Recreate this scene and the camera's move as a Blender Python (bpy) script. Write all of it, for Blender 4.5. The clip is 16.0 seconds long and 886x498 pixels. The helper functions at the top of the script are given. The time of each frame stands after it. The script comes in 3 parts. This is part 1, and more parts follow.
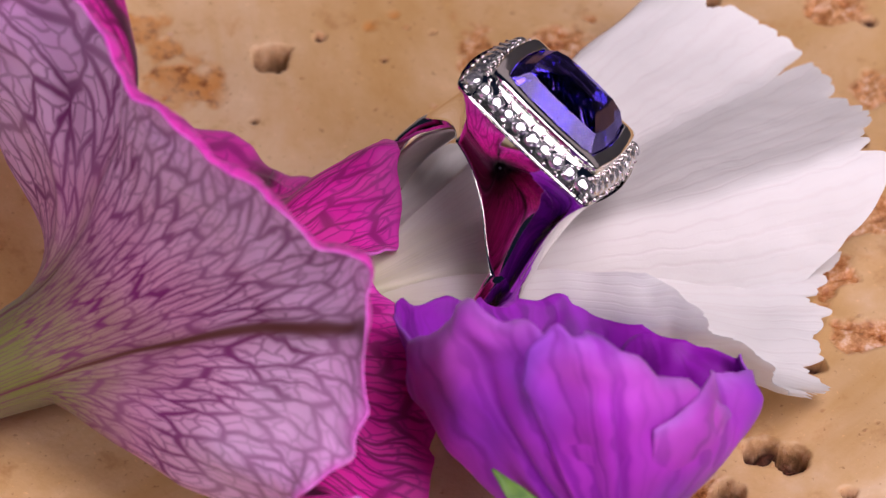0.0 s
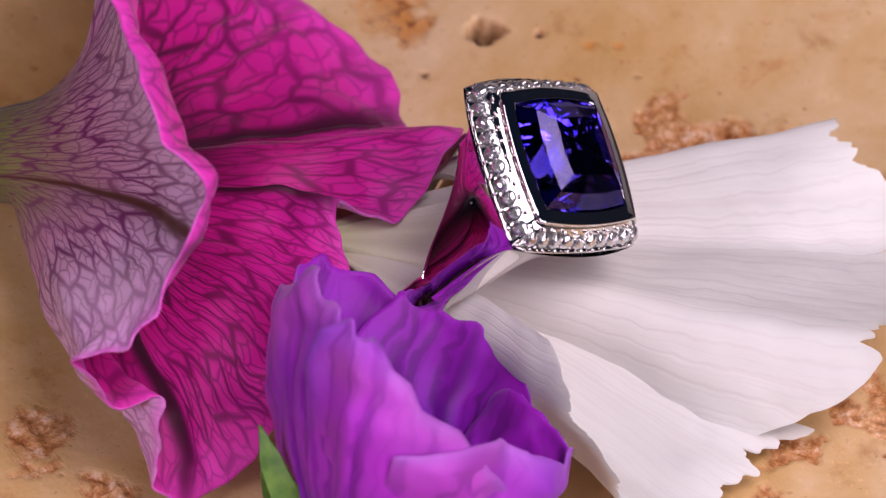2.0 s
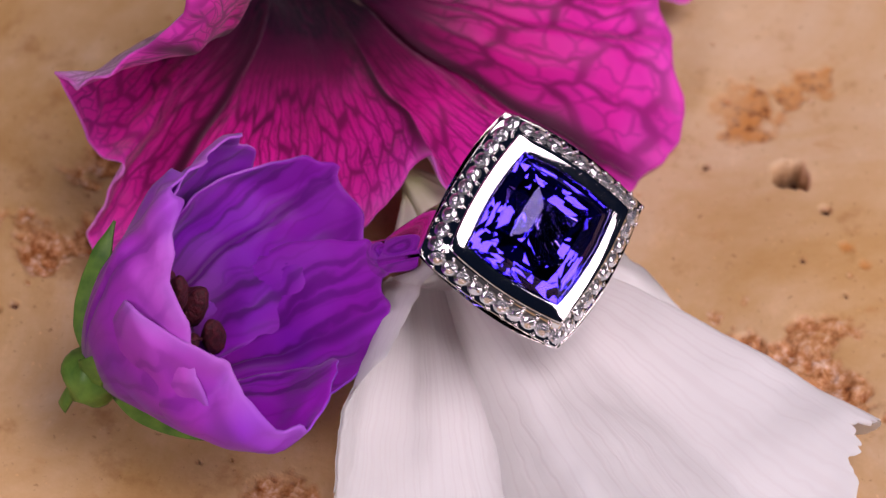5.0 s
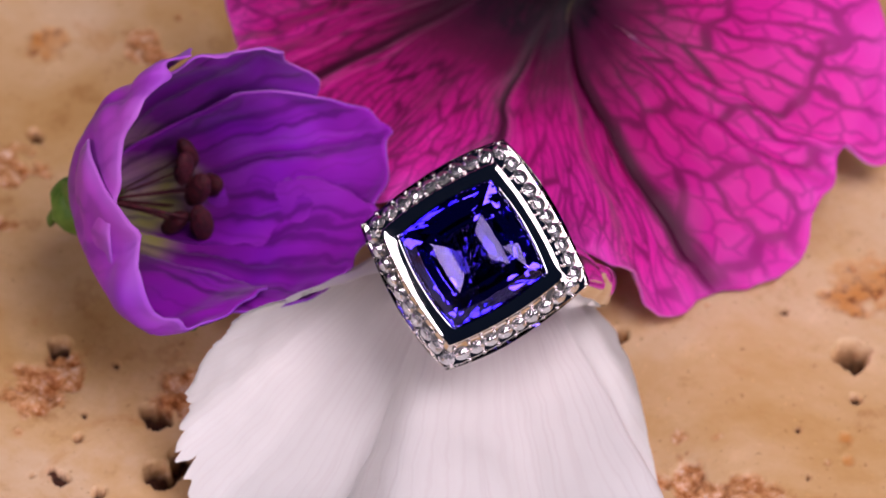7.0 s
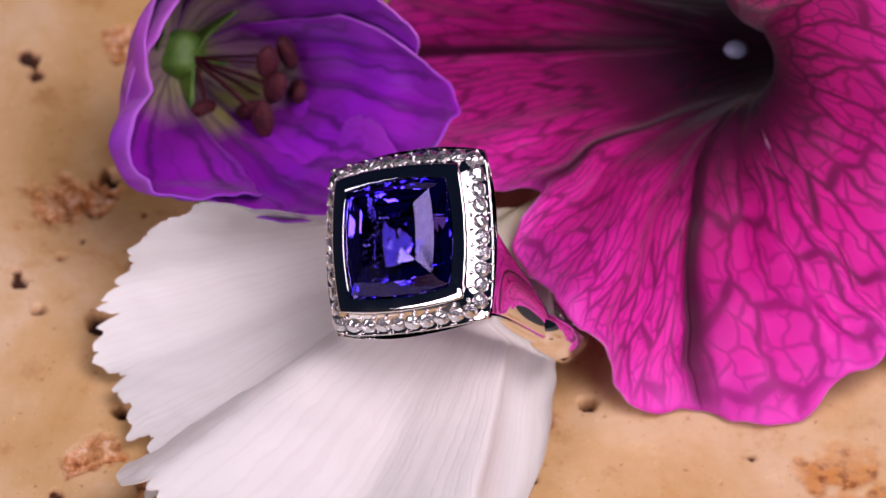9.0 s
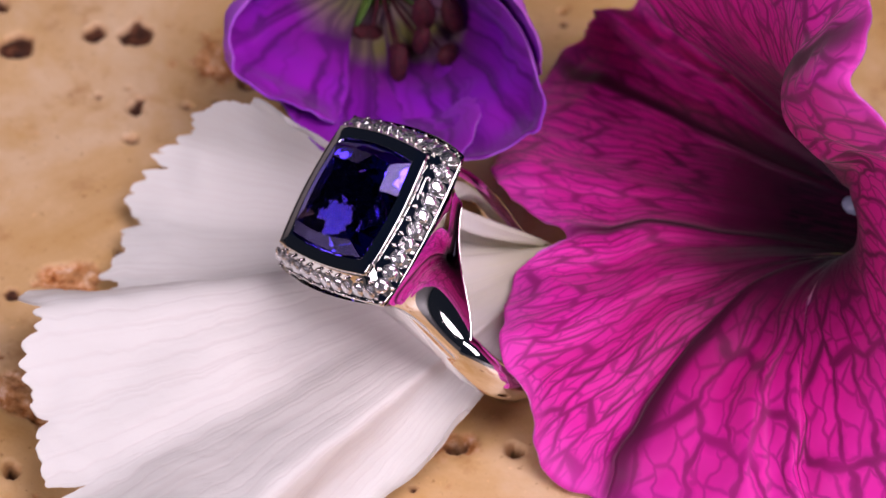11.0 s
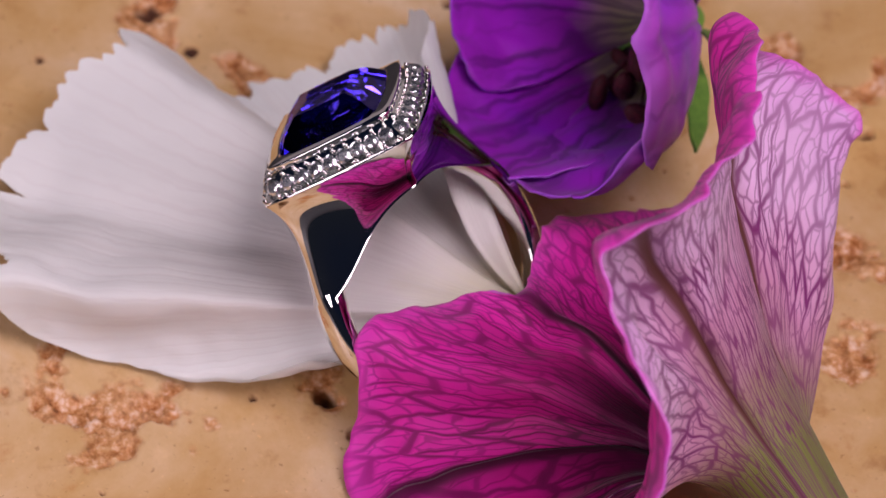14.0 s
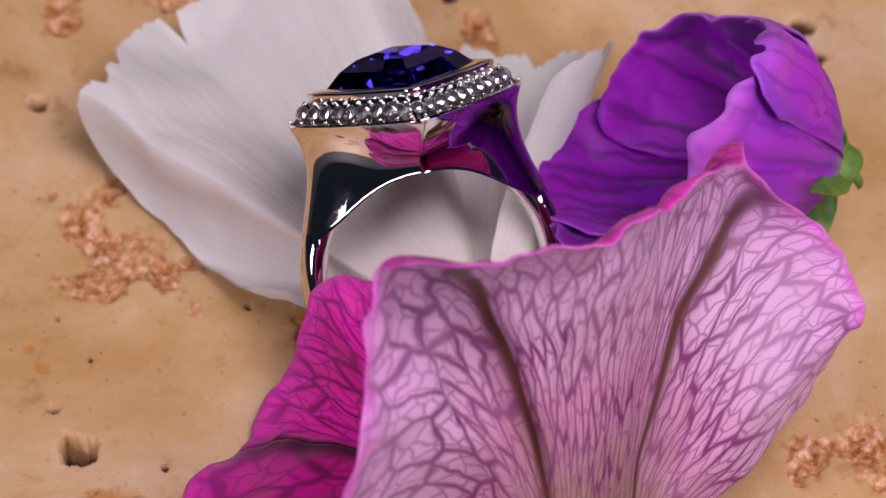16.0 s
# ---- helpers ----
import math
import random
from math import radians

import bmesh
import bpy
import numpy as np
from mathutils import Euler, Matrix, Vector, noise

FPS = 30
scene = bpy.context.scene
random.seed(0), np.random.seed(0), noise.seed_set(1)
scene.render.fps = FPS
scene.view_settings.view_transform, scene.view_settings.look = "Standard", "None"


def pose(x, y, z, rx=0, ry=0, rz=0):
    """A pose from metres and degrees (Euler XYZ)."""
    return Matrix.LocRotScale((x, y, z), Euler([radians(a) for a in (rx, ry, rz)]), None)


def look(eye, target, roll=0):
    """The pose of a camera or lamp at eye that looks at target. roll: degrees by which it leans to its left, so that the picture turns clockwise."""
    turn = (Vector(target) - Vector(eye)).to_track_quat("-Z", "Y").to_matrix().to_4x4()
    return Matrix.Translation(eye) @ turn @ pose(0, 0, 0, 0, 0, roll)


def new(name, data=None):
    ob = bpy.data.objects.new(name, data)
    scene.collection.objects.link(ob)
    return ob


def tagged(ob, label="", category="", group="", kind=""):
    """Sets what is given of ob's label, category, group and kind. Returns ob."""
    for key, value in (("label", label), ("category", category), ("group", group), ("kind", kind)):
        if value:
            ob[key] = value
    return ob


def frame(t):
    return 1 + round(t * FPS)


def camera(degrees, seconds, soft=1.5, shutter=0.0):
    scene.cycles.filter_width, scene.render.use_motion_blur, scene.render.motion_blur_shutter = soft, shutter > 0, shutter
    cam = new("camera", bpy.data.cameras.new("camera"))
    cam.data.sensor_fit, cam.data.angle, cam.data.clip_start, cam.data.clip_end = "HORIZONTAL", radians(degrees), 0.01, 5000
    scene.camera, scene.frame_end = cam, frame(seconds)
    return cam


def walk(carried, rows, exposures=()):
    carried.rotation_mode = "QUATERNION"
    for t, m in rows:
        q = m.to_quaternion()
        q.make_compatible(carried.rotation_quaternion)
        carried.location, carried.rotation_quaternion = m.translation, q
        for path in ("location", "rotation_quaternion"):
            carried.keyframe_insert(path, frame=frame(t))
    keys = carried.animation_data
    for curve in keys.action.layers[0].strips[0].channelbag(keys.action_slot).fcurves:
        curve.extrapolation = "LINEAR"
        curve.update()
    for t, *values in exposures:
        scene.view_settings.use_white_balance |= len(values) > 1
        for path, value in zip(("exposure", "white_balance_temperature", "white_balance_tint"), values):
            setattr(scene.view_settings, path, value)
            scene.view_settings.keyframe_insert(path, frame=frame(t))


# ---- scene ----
MM = 0.001
cam = camera(9.1, 16.0, soft=1.3)
# seconds, eye and target in millimetres, roll: the lens stands almost still before the turning slab
PATH = [
    (0, (2.9, -298.59, 348.98), (-0.56, 9.86, -5.63), 1.77),
    (0.5, (2.72, -299.4, 350.7), (-1.15, 8.63, -4.27), 2.15),
    (1, (3.34, -300.56, 352.33), (-0.9, 7.36, -2.73), 2.15),
    (1.5, (3.43, -300.89, 352.87), (-0.97, 6.93, -2.27), 1.98),
    (2, (2.23, -301.49, 353.61), (-1.31, 6.34, -1.54), 1.97),
    (2.5, (2.35, -302.23, 355.29), (-2.17, 5.26, -0.14), 2.11),
    (3, (1.09, -302.31, 354.39), (-2.87, 5.86, -0.45), 2.22),
    (3.5, (-1.21, -303.19, 354.45), (-3.48, 5.68, 0.2), 2.36),
    (4, (-3.27, -302.78, 354.4), (-4.05, 6.18, 0.21), 2.48),
    (4.2, (-2.99, -302.87, 354.26), (-4.22, 6.32, 0.29), 2.51),
    (6.3, (1.92, -309.79, 369.92), (-6.03, -2.77, 14.15), 2.24),
    (6.5, (2.04, -309.87, 369.29), (-5.99, -2.31, 13.98), 2.28),
    (7, (2.31, -310.38, 367.34), (-5.25, -1.25, 13.38), 2.34),
    (7.5, (2.06, -309.28, 366.69), (-4.45, -0.22, 12.66), 2.34),
    (8, (0.72, -308.03, 365.33), (-4.07, 1.21, 11.42), 2.43),
    (8.2, (0.75, -307.28, 364.38), (-3.97, 2.1, 10.61), 2.48),
    (10.3, (2.42, -304.16, 363.73), (-2.31, 4.6, 9.41), 2.78),
    (10.5, (2.89, -303.27, 364.09), (-2.46, 4.87, 9.23), 2.78),
    (11, (3.81, -301.48, 365.14), (-1.71, 5.2, 9.02), 2.59),
    (11.5, (4.55, -300.04, 364.48), (-0.75, 6.2, 7.99), 2.42),
    (12, (4.82, -300.26, 364.55), (0.68, 5.97, 8.03), 2.23),
    (12.5, (7.49, -300.54, 363.65), (1.77, 6.01, 7.43), 2.10),
    (13, (7.35, -299.24, 364.06), (2.43, 6.11, 6.79), 1.87),
    (13.5, (6.15, -300.69, 363.27), (2.8, 5.7, 6.88), 2.00),
    (14, (5.04, -301.42, 361.7), (2.97, 5.89, 6.1), 1.98),
    (14.5, (5.59, -303.58, 360.44), (3.02, 5.34, 6.24), 2.19),
    (15, (5.98, -304.87, 359.34), (2.86, 5.06, 6.02), 2.36),
    (15.5, (4.86, -302.41, 360.04), (2.71, 5.47, 4.93), 2.28),
    (16, (4.36, -300.02, 360.47), (2.53, 5.99, 3.74), 2.20),
]
cam.data.dof.use_dof, cam.data.dof.focus_distance, cam.data.dof.aperture_fstop = True, 0.450, 44.0
walk(cam, [(t, look([c * MM for c in eye], [c * MM for c in target], roll)) for t, eye, target, roll in PATH],
     [(0, -0.22), (2, -0.26), (4, -0.40), (7, -0.36), (8, -0.30), (11, -0.24), (13, -0.36), (14.5, -0.38), (16, -0.38)])


def spin(t):
    """The turn of the display slab, clockwise from above, at an even pace."""
    return Matrix.Rotation(-radians(21.65 + 17.1017 * t), 4, "Z")


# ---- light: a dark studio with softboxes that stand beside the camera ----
world = bpy.data.worlds.new("studio")
scene.world = world
world.use_nodes = True


def studio_walls(tree):
    """The dark of the studio beyond the lamps, faintly navy overhead."""
    n, links = tree.nodes, tree.links
    co = n.new("ShaderNodeTexCoord")
    sep = n.new("ShaderNodeSeparateXYZ")
    links.new(co.outputs["Generated"], sep.inputs[0])
    r = n.new("ShaderNodeValToRGB")
    e = r.color_ramp.elements
    e.new(0.5)
    for el, (p, c) in zip(e, ((0.0, (0.012, 0.014, 0.022)), (0.25, (0.010, 0.012, 0.022)), (0.50, (0.006, 0.009, 0.022)))):
        el.position, el.color = p, (*c, 1)
    links.new(sep.outputs[2], r.inputs[0])
    links.new(r.outputs[0], n["Background"].inputs[0])
    n["Background"].inputs[1].default_value = 1.0


studio_walls(world.node_tree)


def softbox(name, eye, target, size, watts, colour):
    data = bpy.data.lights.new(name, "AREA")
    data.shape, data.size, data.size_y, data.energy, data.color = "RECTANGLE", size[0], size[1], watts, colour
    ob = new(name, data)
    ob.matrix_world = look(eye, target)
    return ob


softbox("overhead_softbox", (0.22, -0.13, 0.60), (0, 0, 0.01), (0.40, 0.38), 4.2, (1.0, 0.835, 0.945))
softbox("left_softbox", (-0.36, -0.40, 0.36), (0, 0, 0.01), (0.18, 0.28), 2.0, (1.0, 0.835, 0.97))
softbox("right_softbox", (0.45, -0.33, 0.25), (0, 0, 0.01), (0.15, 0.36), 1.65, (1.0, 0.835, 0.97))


# ---- materials ----
def material(name):
    m = bpy.data.materials.new(name)
    m.use_nodes = True
    n = m.node_tree.nodes
    return m, n, m.node_tree.links, n["Principled BSDF"]


def node(n, kind, **values):
    nd = n.new(kind)
    for k, v in values.items():
        nd.inputs[k].default_value = v
    return nd


def ramp(n, links, fac, stops):
    r = n.new("ShaderNodeValToRGB")
    e = r.color_ramp.elements
    while len(e) < len(stops):
        e.new(0.5)
    for el, (p, c) in zip(e, stops):
        el.position, el.color = p, (*c, 1)
    links.new(fac, r.inputs[0])
    return r.outputs[0]


def maths(n, links, op, a, b=0.0, clamp=False):
    nd = n.new("ShaderNodeMath")
    nd.operation, nd.use_clamp = op, clamp
    for i, v in enumerate((a, b)):
        if isinstance(v, (int, float)):
            nd.inputs[i].default_value = v
        else:
            links.new(v, nd.inputs[i])
    return nd.outputs[0]


def mixed(n, links, fac, a, b, mode="MIX"):
    nd = n.new("ShaderNodeMix")
    nd.data_type, nd.blend_type = "RGBA", mode
    for i, v in ((0, fac), (6, a), (7, b)):
        if isinstance(v, (int, float)):
            nd.inputs[i].default_value = v
        elif isinstance(v, tuple):
            nd.inputs[i].default_value = (*v, 1)
        else:
            links.new(v, nd.inputs[i])
    return nd.outputs[2]


def noise_tex(n, links, scale, detail=4.0, vec=None, rough=0.55, distortion=0.0):
    nd = node(n, "ShaderNodeTexNoise", Scale=scale, Detail=detail, Roughness=rough, Distortion=distortion)
    if vec is not None:
        links.new(vec, nd.inputs["Vector"])
    return nd


def bumped(n, links, height, bsdf, strength, distance):
    b = node(n, "ShaderNodeBump", Strength=strength, Distance=distance)
    links.new(height, b.inputs["Height"])
    links.new(b.outputs[0], bsdf.inputs["Normal"])


def object_coords(n):
    return n.new("ShaderNodeTexCoord").outputs["Object"]


def metal(name, colour, rough):
    m, n, l, b = material(name)
    b.inputs["Metallic"].default_value = 1
    b.inputs["Base Color"].default_value = (*colour, 1)
    t = noise_tex(n, l, 900, 3, object_coords(n))
    l.new(ramp(n, l, t.outputs[0], [(0.3, (rough * 0.6,) * 3), (0.75, (rough * 1.6,) * 3)]), b.inputs["Roughness"])
    return m


def glass(name, colour, ior):
    m, n, l, b = material(name)
    n.remove(b)
    g = node(n, "ShaderNodeBsdfGlass", Roughness=0.0, IOR=ior, Color=(*colour, 1))
    l.new(g.outputs[0], n["Material Output"].inputs[0])
    return m


def petal_material(name, stops, vein, vein_amount, cells, lobes, through_light, blotch=0.25, rough=0.5, thick=0.05, rib=0.5, relief=0.35, fine_net=0.6, levels=((1.35, 0.45, 0.085), (2.3, 1.05, 0.07)), tint=None, rib_colour=None):
    """Petal skin: colour along the length, a net of veins and a midrib by the petal's own coordinates."""
    m, n, l, b = material(name)
    uv = n.new("ShaderNodeUVMap")
    uv.uv_map = "petal"
    sep = n.new("ShaderNodeSeparateXYZ")
    l.new(uv.outputs[0], sep.inputs[0])
    u, v = sep.outputs[0], sep.outputs[1]
    warp = noise_tex(n, l, 260, 3, object_coords(n))
    sway = noise_tex(n, l, 420, 1.5, object_coords(n))
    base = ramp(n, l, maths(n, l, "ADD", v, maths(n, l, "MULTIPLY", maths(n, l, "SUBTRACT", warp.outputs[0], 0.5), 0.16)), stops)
    if tint is not None:
        cloud = noise_tex(n, l, 75, 2, object_coords(n))
        base = mixed(n, l, ramp(n, l, cloud.outputs[0], [(0.42, (0, 0, 0)), (0.62, (0.75,) * 3)]), base, tint)
    # net of veins
    comb = n.new("ShaderNodeCombineXYZ")
    shift = maths(n, l, "MULTIPLY", maths(n, l, "SUBTRACT", sway.outputs[0], 0.5), 0.45)
    arc = maths(n, l, "ABSOLUTE", maths(n, l, "SUBTRACT", maths(n, l, "FRACT", maths(n, l, "ADD", maths(n, l, "MULTIPLY", u, float(lobes)), 0.5)), 0.5))
    l.new(maths(n, l, "ADD", maths(n, l, "MULTIPLY", u, float(cells[0])), shift), comb.inputs[0])
    l.new(maths(n, l, "ADD", maths(n, l, "MULTIPLY", maths(n, l, "SUBTRACT", v, maths(n, l, "MULTIPLY", arc, 0.75)), float(cells[1])), shift), comb.inputs[1])
    nets = []
    for across, down, width in levels:
        vor = node(n, "ShaderNodeTexVoronoi", Scale=1.0)
        vor.feature, vor.voronoi_dimensions = "DISTANCE_TO_EDGE", "2D"
        scaled = n.new("ShaderNodeVectorMath")
        scaled.operation = "MULTIPLY"
        scaled.inputs[1].default_value = (across, down, 1)
        l.new(comb.outputs[0], scaled.inputs[0])
        l.new(scaled.outputs[0], vor.inputs["Vector"])
        nets.append(ramp(n, l, vor.outputs["Distance"], [(0.0, (1, 1, 1)), (width * 0.6, (0.9, 0.9, 0.9)), (width * 1.15, (0.3, 0.3, 0.3)), (width * 2.0, (0, 0, 0))]))
    net = maths(n, l, "MAXIMUM", nets[0], maths(n, l, "MULTIPLY", nets[1], fine_net))
    ribs = ramp(n, l, arc, [(0.0, (1, 1, 1)), (0.010, (0.85,) * 3), (0.03, (0, 0, 0))])
    fade = ramp(n, l, v, [(0.0, (1, 1, 1)), (0.6, (0.95,) * 3), (0.95, (0.65,) * 3), (1.0, (0.2,) * 3)])
    patch = noise_tex(n, l, 120, 2, object_coords(n))
    both = maths(n, l, "MAXIMUM", maths(n, l, "MULTIPLY", net, ramp(n, l, patch.outputs[0], [(0.3, (0.55,) * 3), (0.65, (1,) * 3)])), maths(n, l, "MULTIPLY", ribs, rib / max(vein_amount, 0.01)))
    amount = maths(n, l, "MULTIPLY", maths(n, l, "MULTIPLY", both, fade), vein_amount, True)
    col = mixed(n, l, amount, base, vein)
    if rib_colour is not None:
        crease = ramp(n, l, arc, [(0.0, (1, 1, 1)), (0.013, (0.9,) * 3), (0.032, (0.22,) * 3), (0.075, (0, 0, 0))])
        along = ramp(n, l, v, [(0.0, (0.2,) * 3), (0.25, (1, 1, 1)), (0.8, (0.9,) * 3), (1.0, (0.3,) * 3)])
        col = mixed(n, l, maths(n, l, "MULTIPLY", crease, along), col, rib_colour)
    tone = ramp(n, l, patch.outputs[0], [(0.25, (1 - blotch,) * 3), (0.75, (1, 1, 1))])
    col = mixed(n, l, 1.0, col, tone, "MULTIPLY")
    l.new(col, b.inputs["Base Color"])
    b.inputs["Roughness"].default_value = rough
    b.inputs["Specular IOR Level"].default_value = 0.25
    b.inputs["Sheen Weight"].default_value = 0.15
    fine = noise_tex(n, l, 5000, 2, object_coords(n))
    height = maths(n, l, "ADD", maths(n, l, "MULTIPLY", both, -1.0), maths(n, l, "MULTIPLY", fine.outputs[0], 0.35))
    bumped(n, l, height, b, relief, thick * MM * 2)
    t = n.new("ShaderNodeBsdfTranslucent")
    l.new(col, t.inputs[0])
    mix = node(n, "ShaderNodeMixShader", Fac=through_light)
    l.new(b.outputs[0], mix.inputs[1])
    l.new(t.outputs[0], mix.inputs[2])
    l.new(mix.outputs[0], n["Material Output"].inputs[0])
    return m


WHITE_GOLD = metal("white_gold", (0.83, 0.81, 0.79), 0.045)
TANZANITE = glass("violet_blue_gem", (0.50, 0.43, 0.99), 1.70)
def brilliant():
    """Clear cut stone: bright mirror facets over clear depth."""
    m, n, l, b = material("clear_gem")
    n.remove(b)
    g = node(n, "ShaderNodeBsdfGlass", Roughness=0.0, IOR=2.3, Color=(0.98, 0.98, 1.0, 1))
    f = node(n, "ShaderNodeBsdfAnisotropic", Roughness=0.03, Color=(0.97, 0.97, 1.0, 1))
    w = node(n, "ShaderNodeBsdfAnisotropic", Roughness=0.4, Color=(0.97, 0.97, 1.0, 1))
    x = node(n, "ShaderNodeMixShader", Fac=0.5)
    y = node(n, "ShaderNodeMixShader", Fac=0.24)
    l.new(g.outputs[0], x.inputs[1])
    l.new(f.outputs[0], x.inputs[2])
    l.new(x.outputs[0], y.inputs[1])
    l.new(w.outputs[0], y.inputs[2])
    l.new(y.outputs[0], n["Material Output"].inputs[0])
    return m


DIAMOND = brilliant()
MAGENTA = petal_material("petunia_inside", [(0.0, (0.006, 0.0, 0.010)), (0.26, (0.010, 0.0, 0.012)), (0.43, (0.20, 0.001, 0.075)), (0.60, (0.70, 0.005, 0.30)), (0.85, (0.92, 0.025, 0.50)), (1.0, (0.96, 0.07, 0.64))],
                         (0.09, 0.0, 0.04), 1.0, (78, 10.0), 5, 0.26, blotch=0.1, rib=1.0, fine_net=0.6, levels=((1.25, 0.55, 0.085), (2.2, 1.4, 0.075)), rib_colour=(0.05, 0.0, 0.02))
PALE = petal_material("petunia_outside", [(0.0, (0.17, 0.23, 0.03)), (0.15, (0.26, 0.28, 0.06)), (0.28, (0.44, 0.26, 0.22)), (0.45, (0.72, 0.32, 0.52)), (0.7, (0.95, 0.62, 0.93)), (0.93, (0.95, 0.52, 0.96)), (1.0, (0.90, 0.20, 0.80))],
                      (0.20, 0.0, 0.14), 1.0, (74, 10.0), 5, 0.26, blotch=0.08, rib=1.0, fine_net=0.65, levels=((1.4, 0.72, 0.095), (2.5, 1.75, 0.075)), rib_colour=(0.13, 0.04, 0.02))
VIOLET = petal_material("geranium_inside", [(0.0, (0.42, 0.52, 0.10)), (0.30, (0.34, 0.32, 0.09)), (0.42, (0.18, 0.004, 0.26)), (0.65, (0.31, 0.006, 0.62)), (1.0, (0.52, 0.04, 0.80))],
                        (0.05, 0.0, 0.09), 0.75, (26, 1.3), 5, 0.28, rib=0.6, fine_net=0.3, tint=(0.42, 0.006, 0.58))
LILAC = petal_material("geranium_outside", [(0.0, (0.40, 0.50, 0.12)), (0.12, (0.46, 0.36, 0.34)), (0.22, (0.44, 0.03, 0.60)), (0.65, (0.68, 0.05, 0.82)), (0.9, (0.80, 0.13, 0.90)), (1.0, (0.74, 0.22, 0.95))],
                       (0.22, 0.0, 0.40), 0.65, (26, 1.3), 5, 0.28, rib=0.5, fine_net=0.3, tint=(0.34, 0.03, 0.80))
IVORY = petal_material("white_petal", [(0.0, (0.62, 0.62, 0.28)), (0.12, (0.84, 0.80, 0.62)), (0.28, (0.90, 0.87, 0.83)), (1.0, (0.91, 0.925, 0.90))],
                       (0.78, 0.72, 0.70), 0.30, (26, 1.2), 1, 0.26, blotch=0.06, rough=0.42, rib=0.1, relief=0.3, fine_net=0.3)


def green_material():
    m, n, l, b = material("sepal_green")
    t = noise_tex(n, l, 600, 4, object_coords(n))
    l.new(ramp(n, l, t.outputs[0], [(0.3, (0.05, 0.14, 0.015)), (0.7, (0.16, 0.30, 0.04))]), b.inputs["Base Color"])
    b.inputs["Roughness"].default_value = 0.5
    bumped(n, l, t.outputs[0], b, 0.4, 0.0002)
    return m


def anther_material():
    m, n, l, b = material("anther_red")
    t = noise_tex(n, l, 2500, 4, object_coords(n))
    l.new(ramp(n, l, t.outputs[0], [(0.3, (0.022, 0.0, 0.004)), (0.7, (0.095, 0.003, 0.012))]), b.inputs["Base Color"])
    b.inputs["Roughness"].default_value = 0.75
    bumped(n, l, t.outputs[0], b, 0.8, 0.0003)
    return m


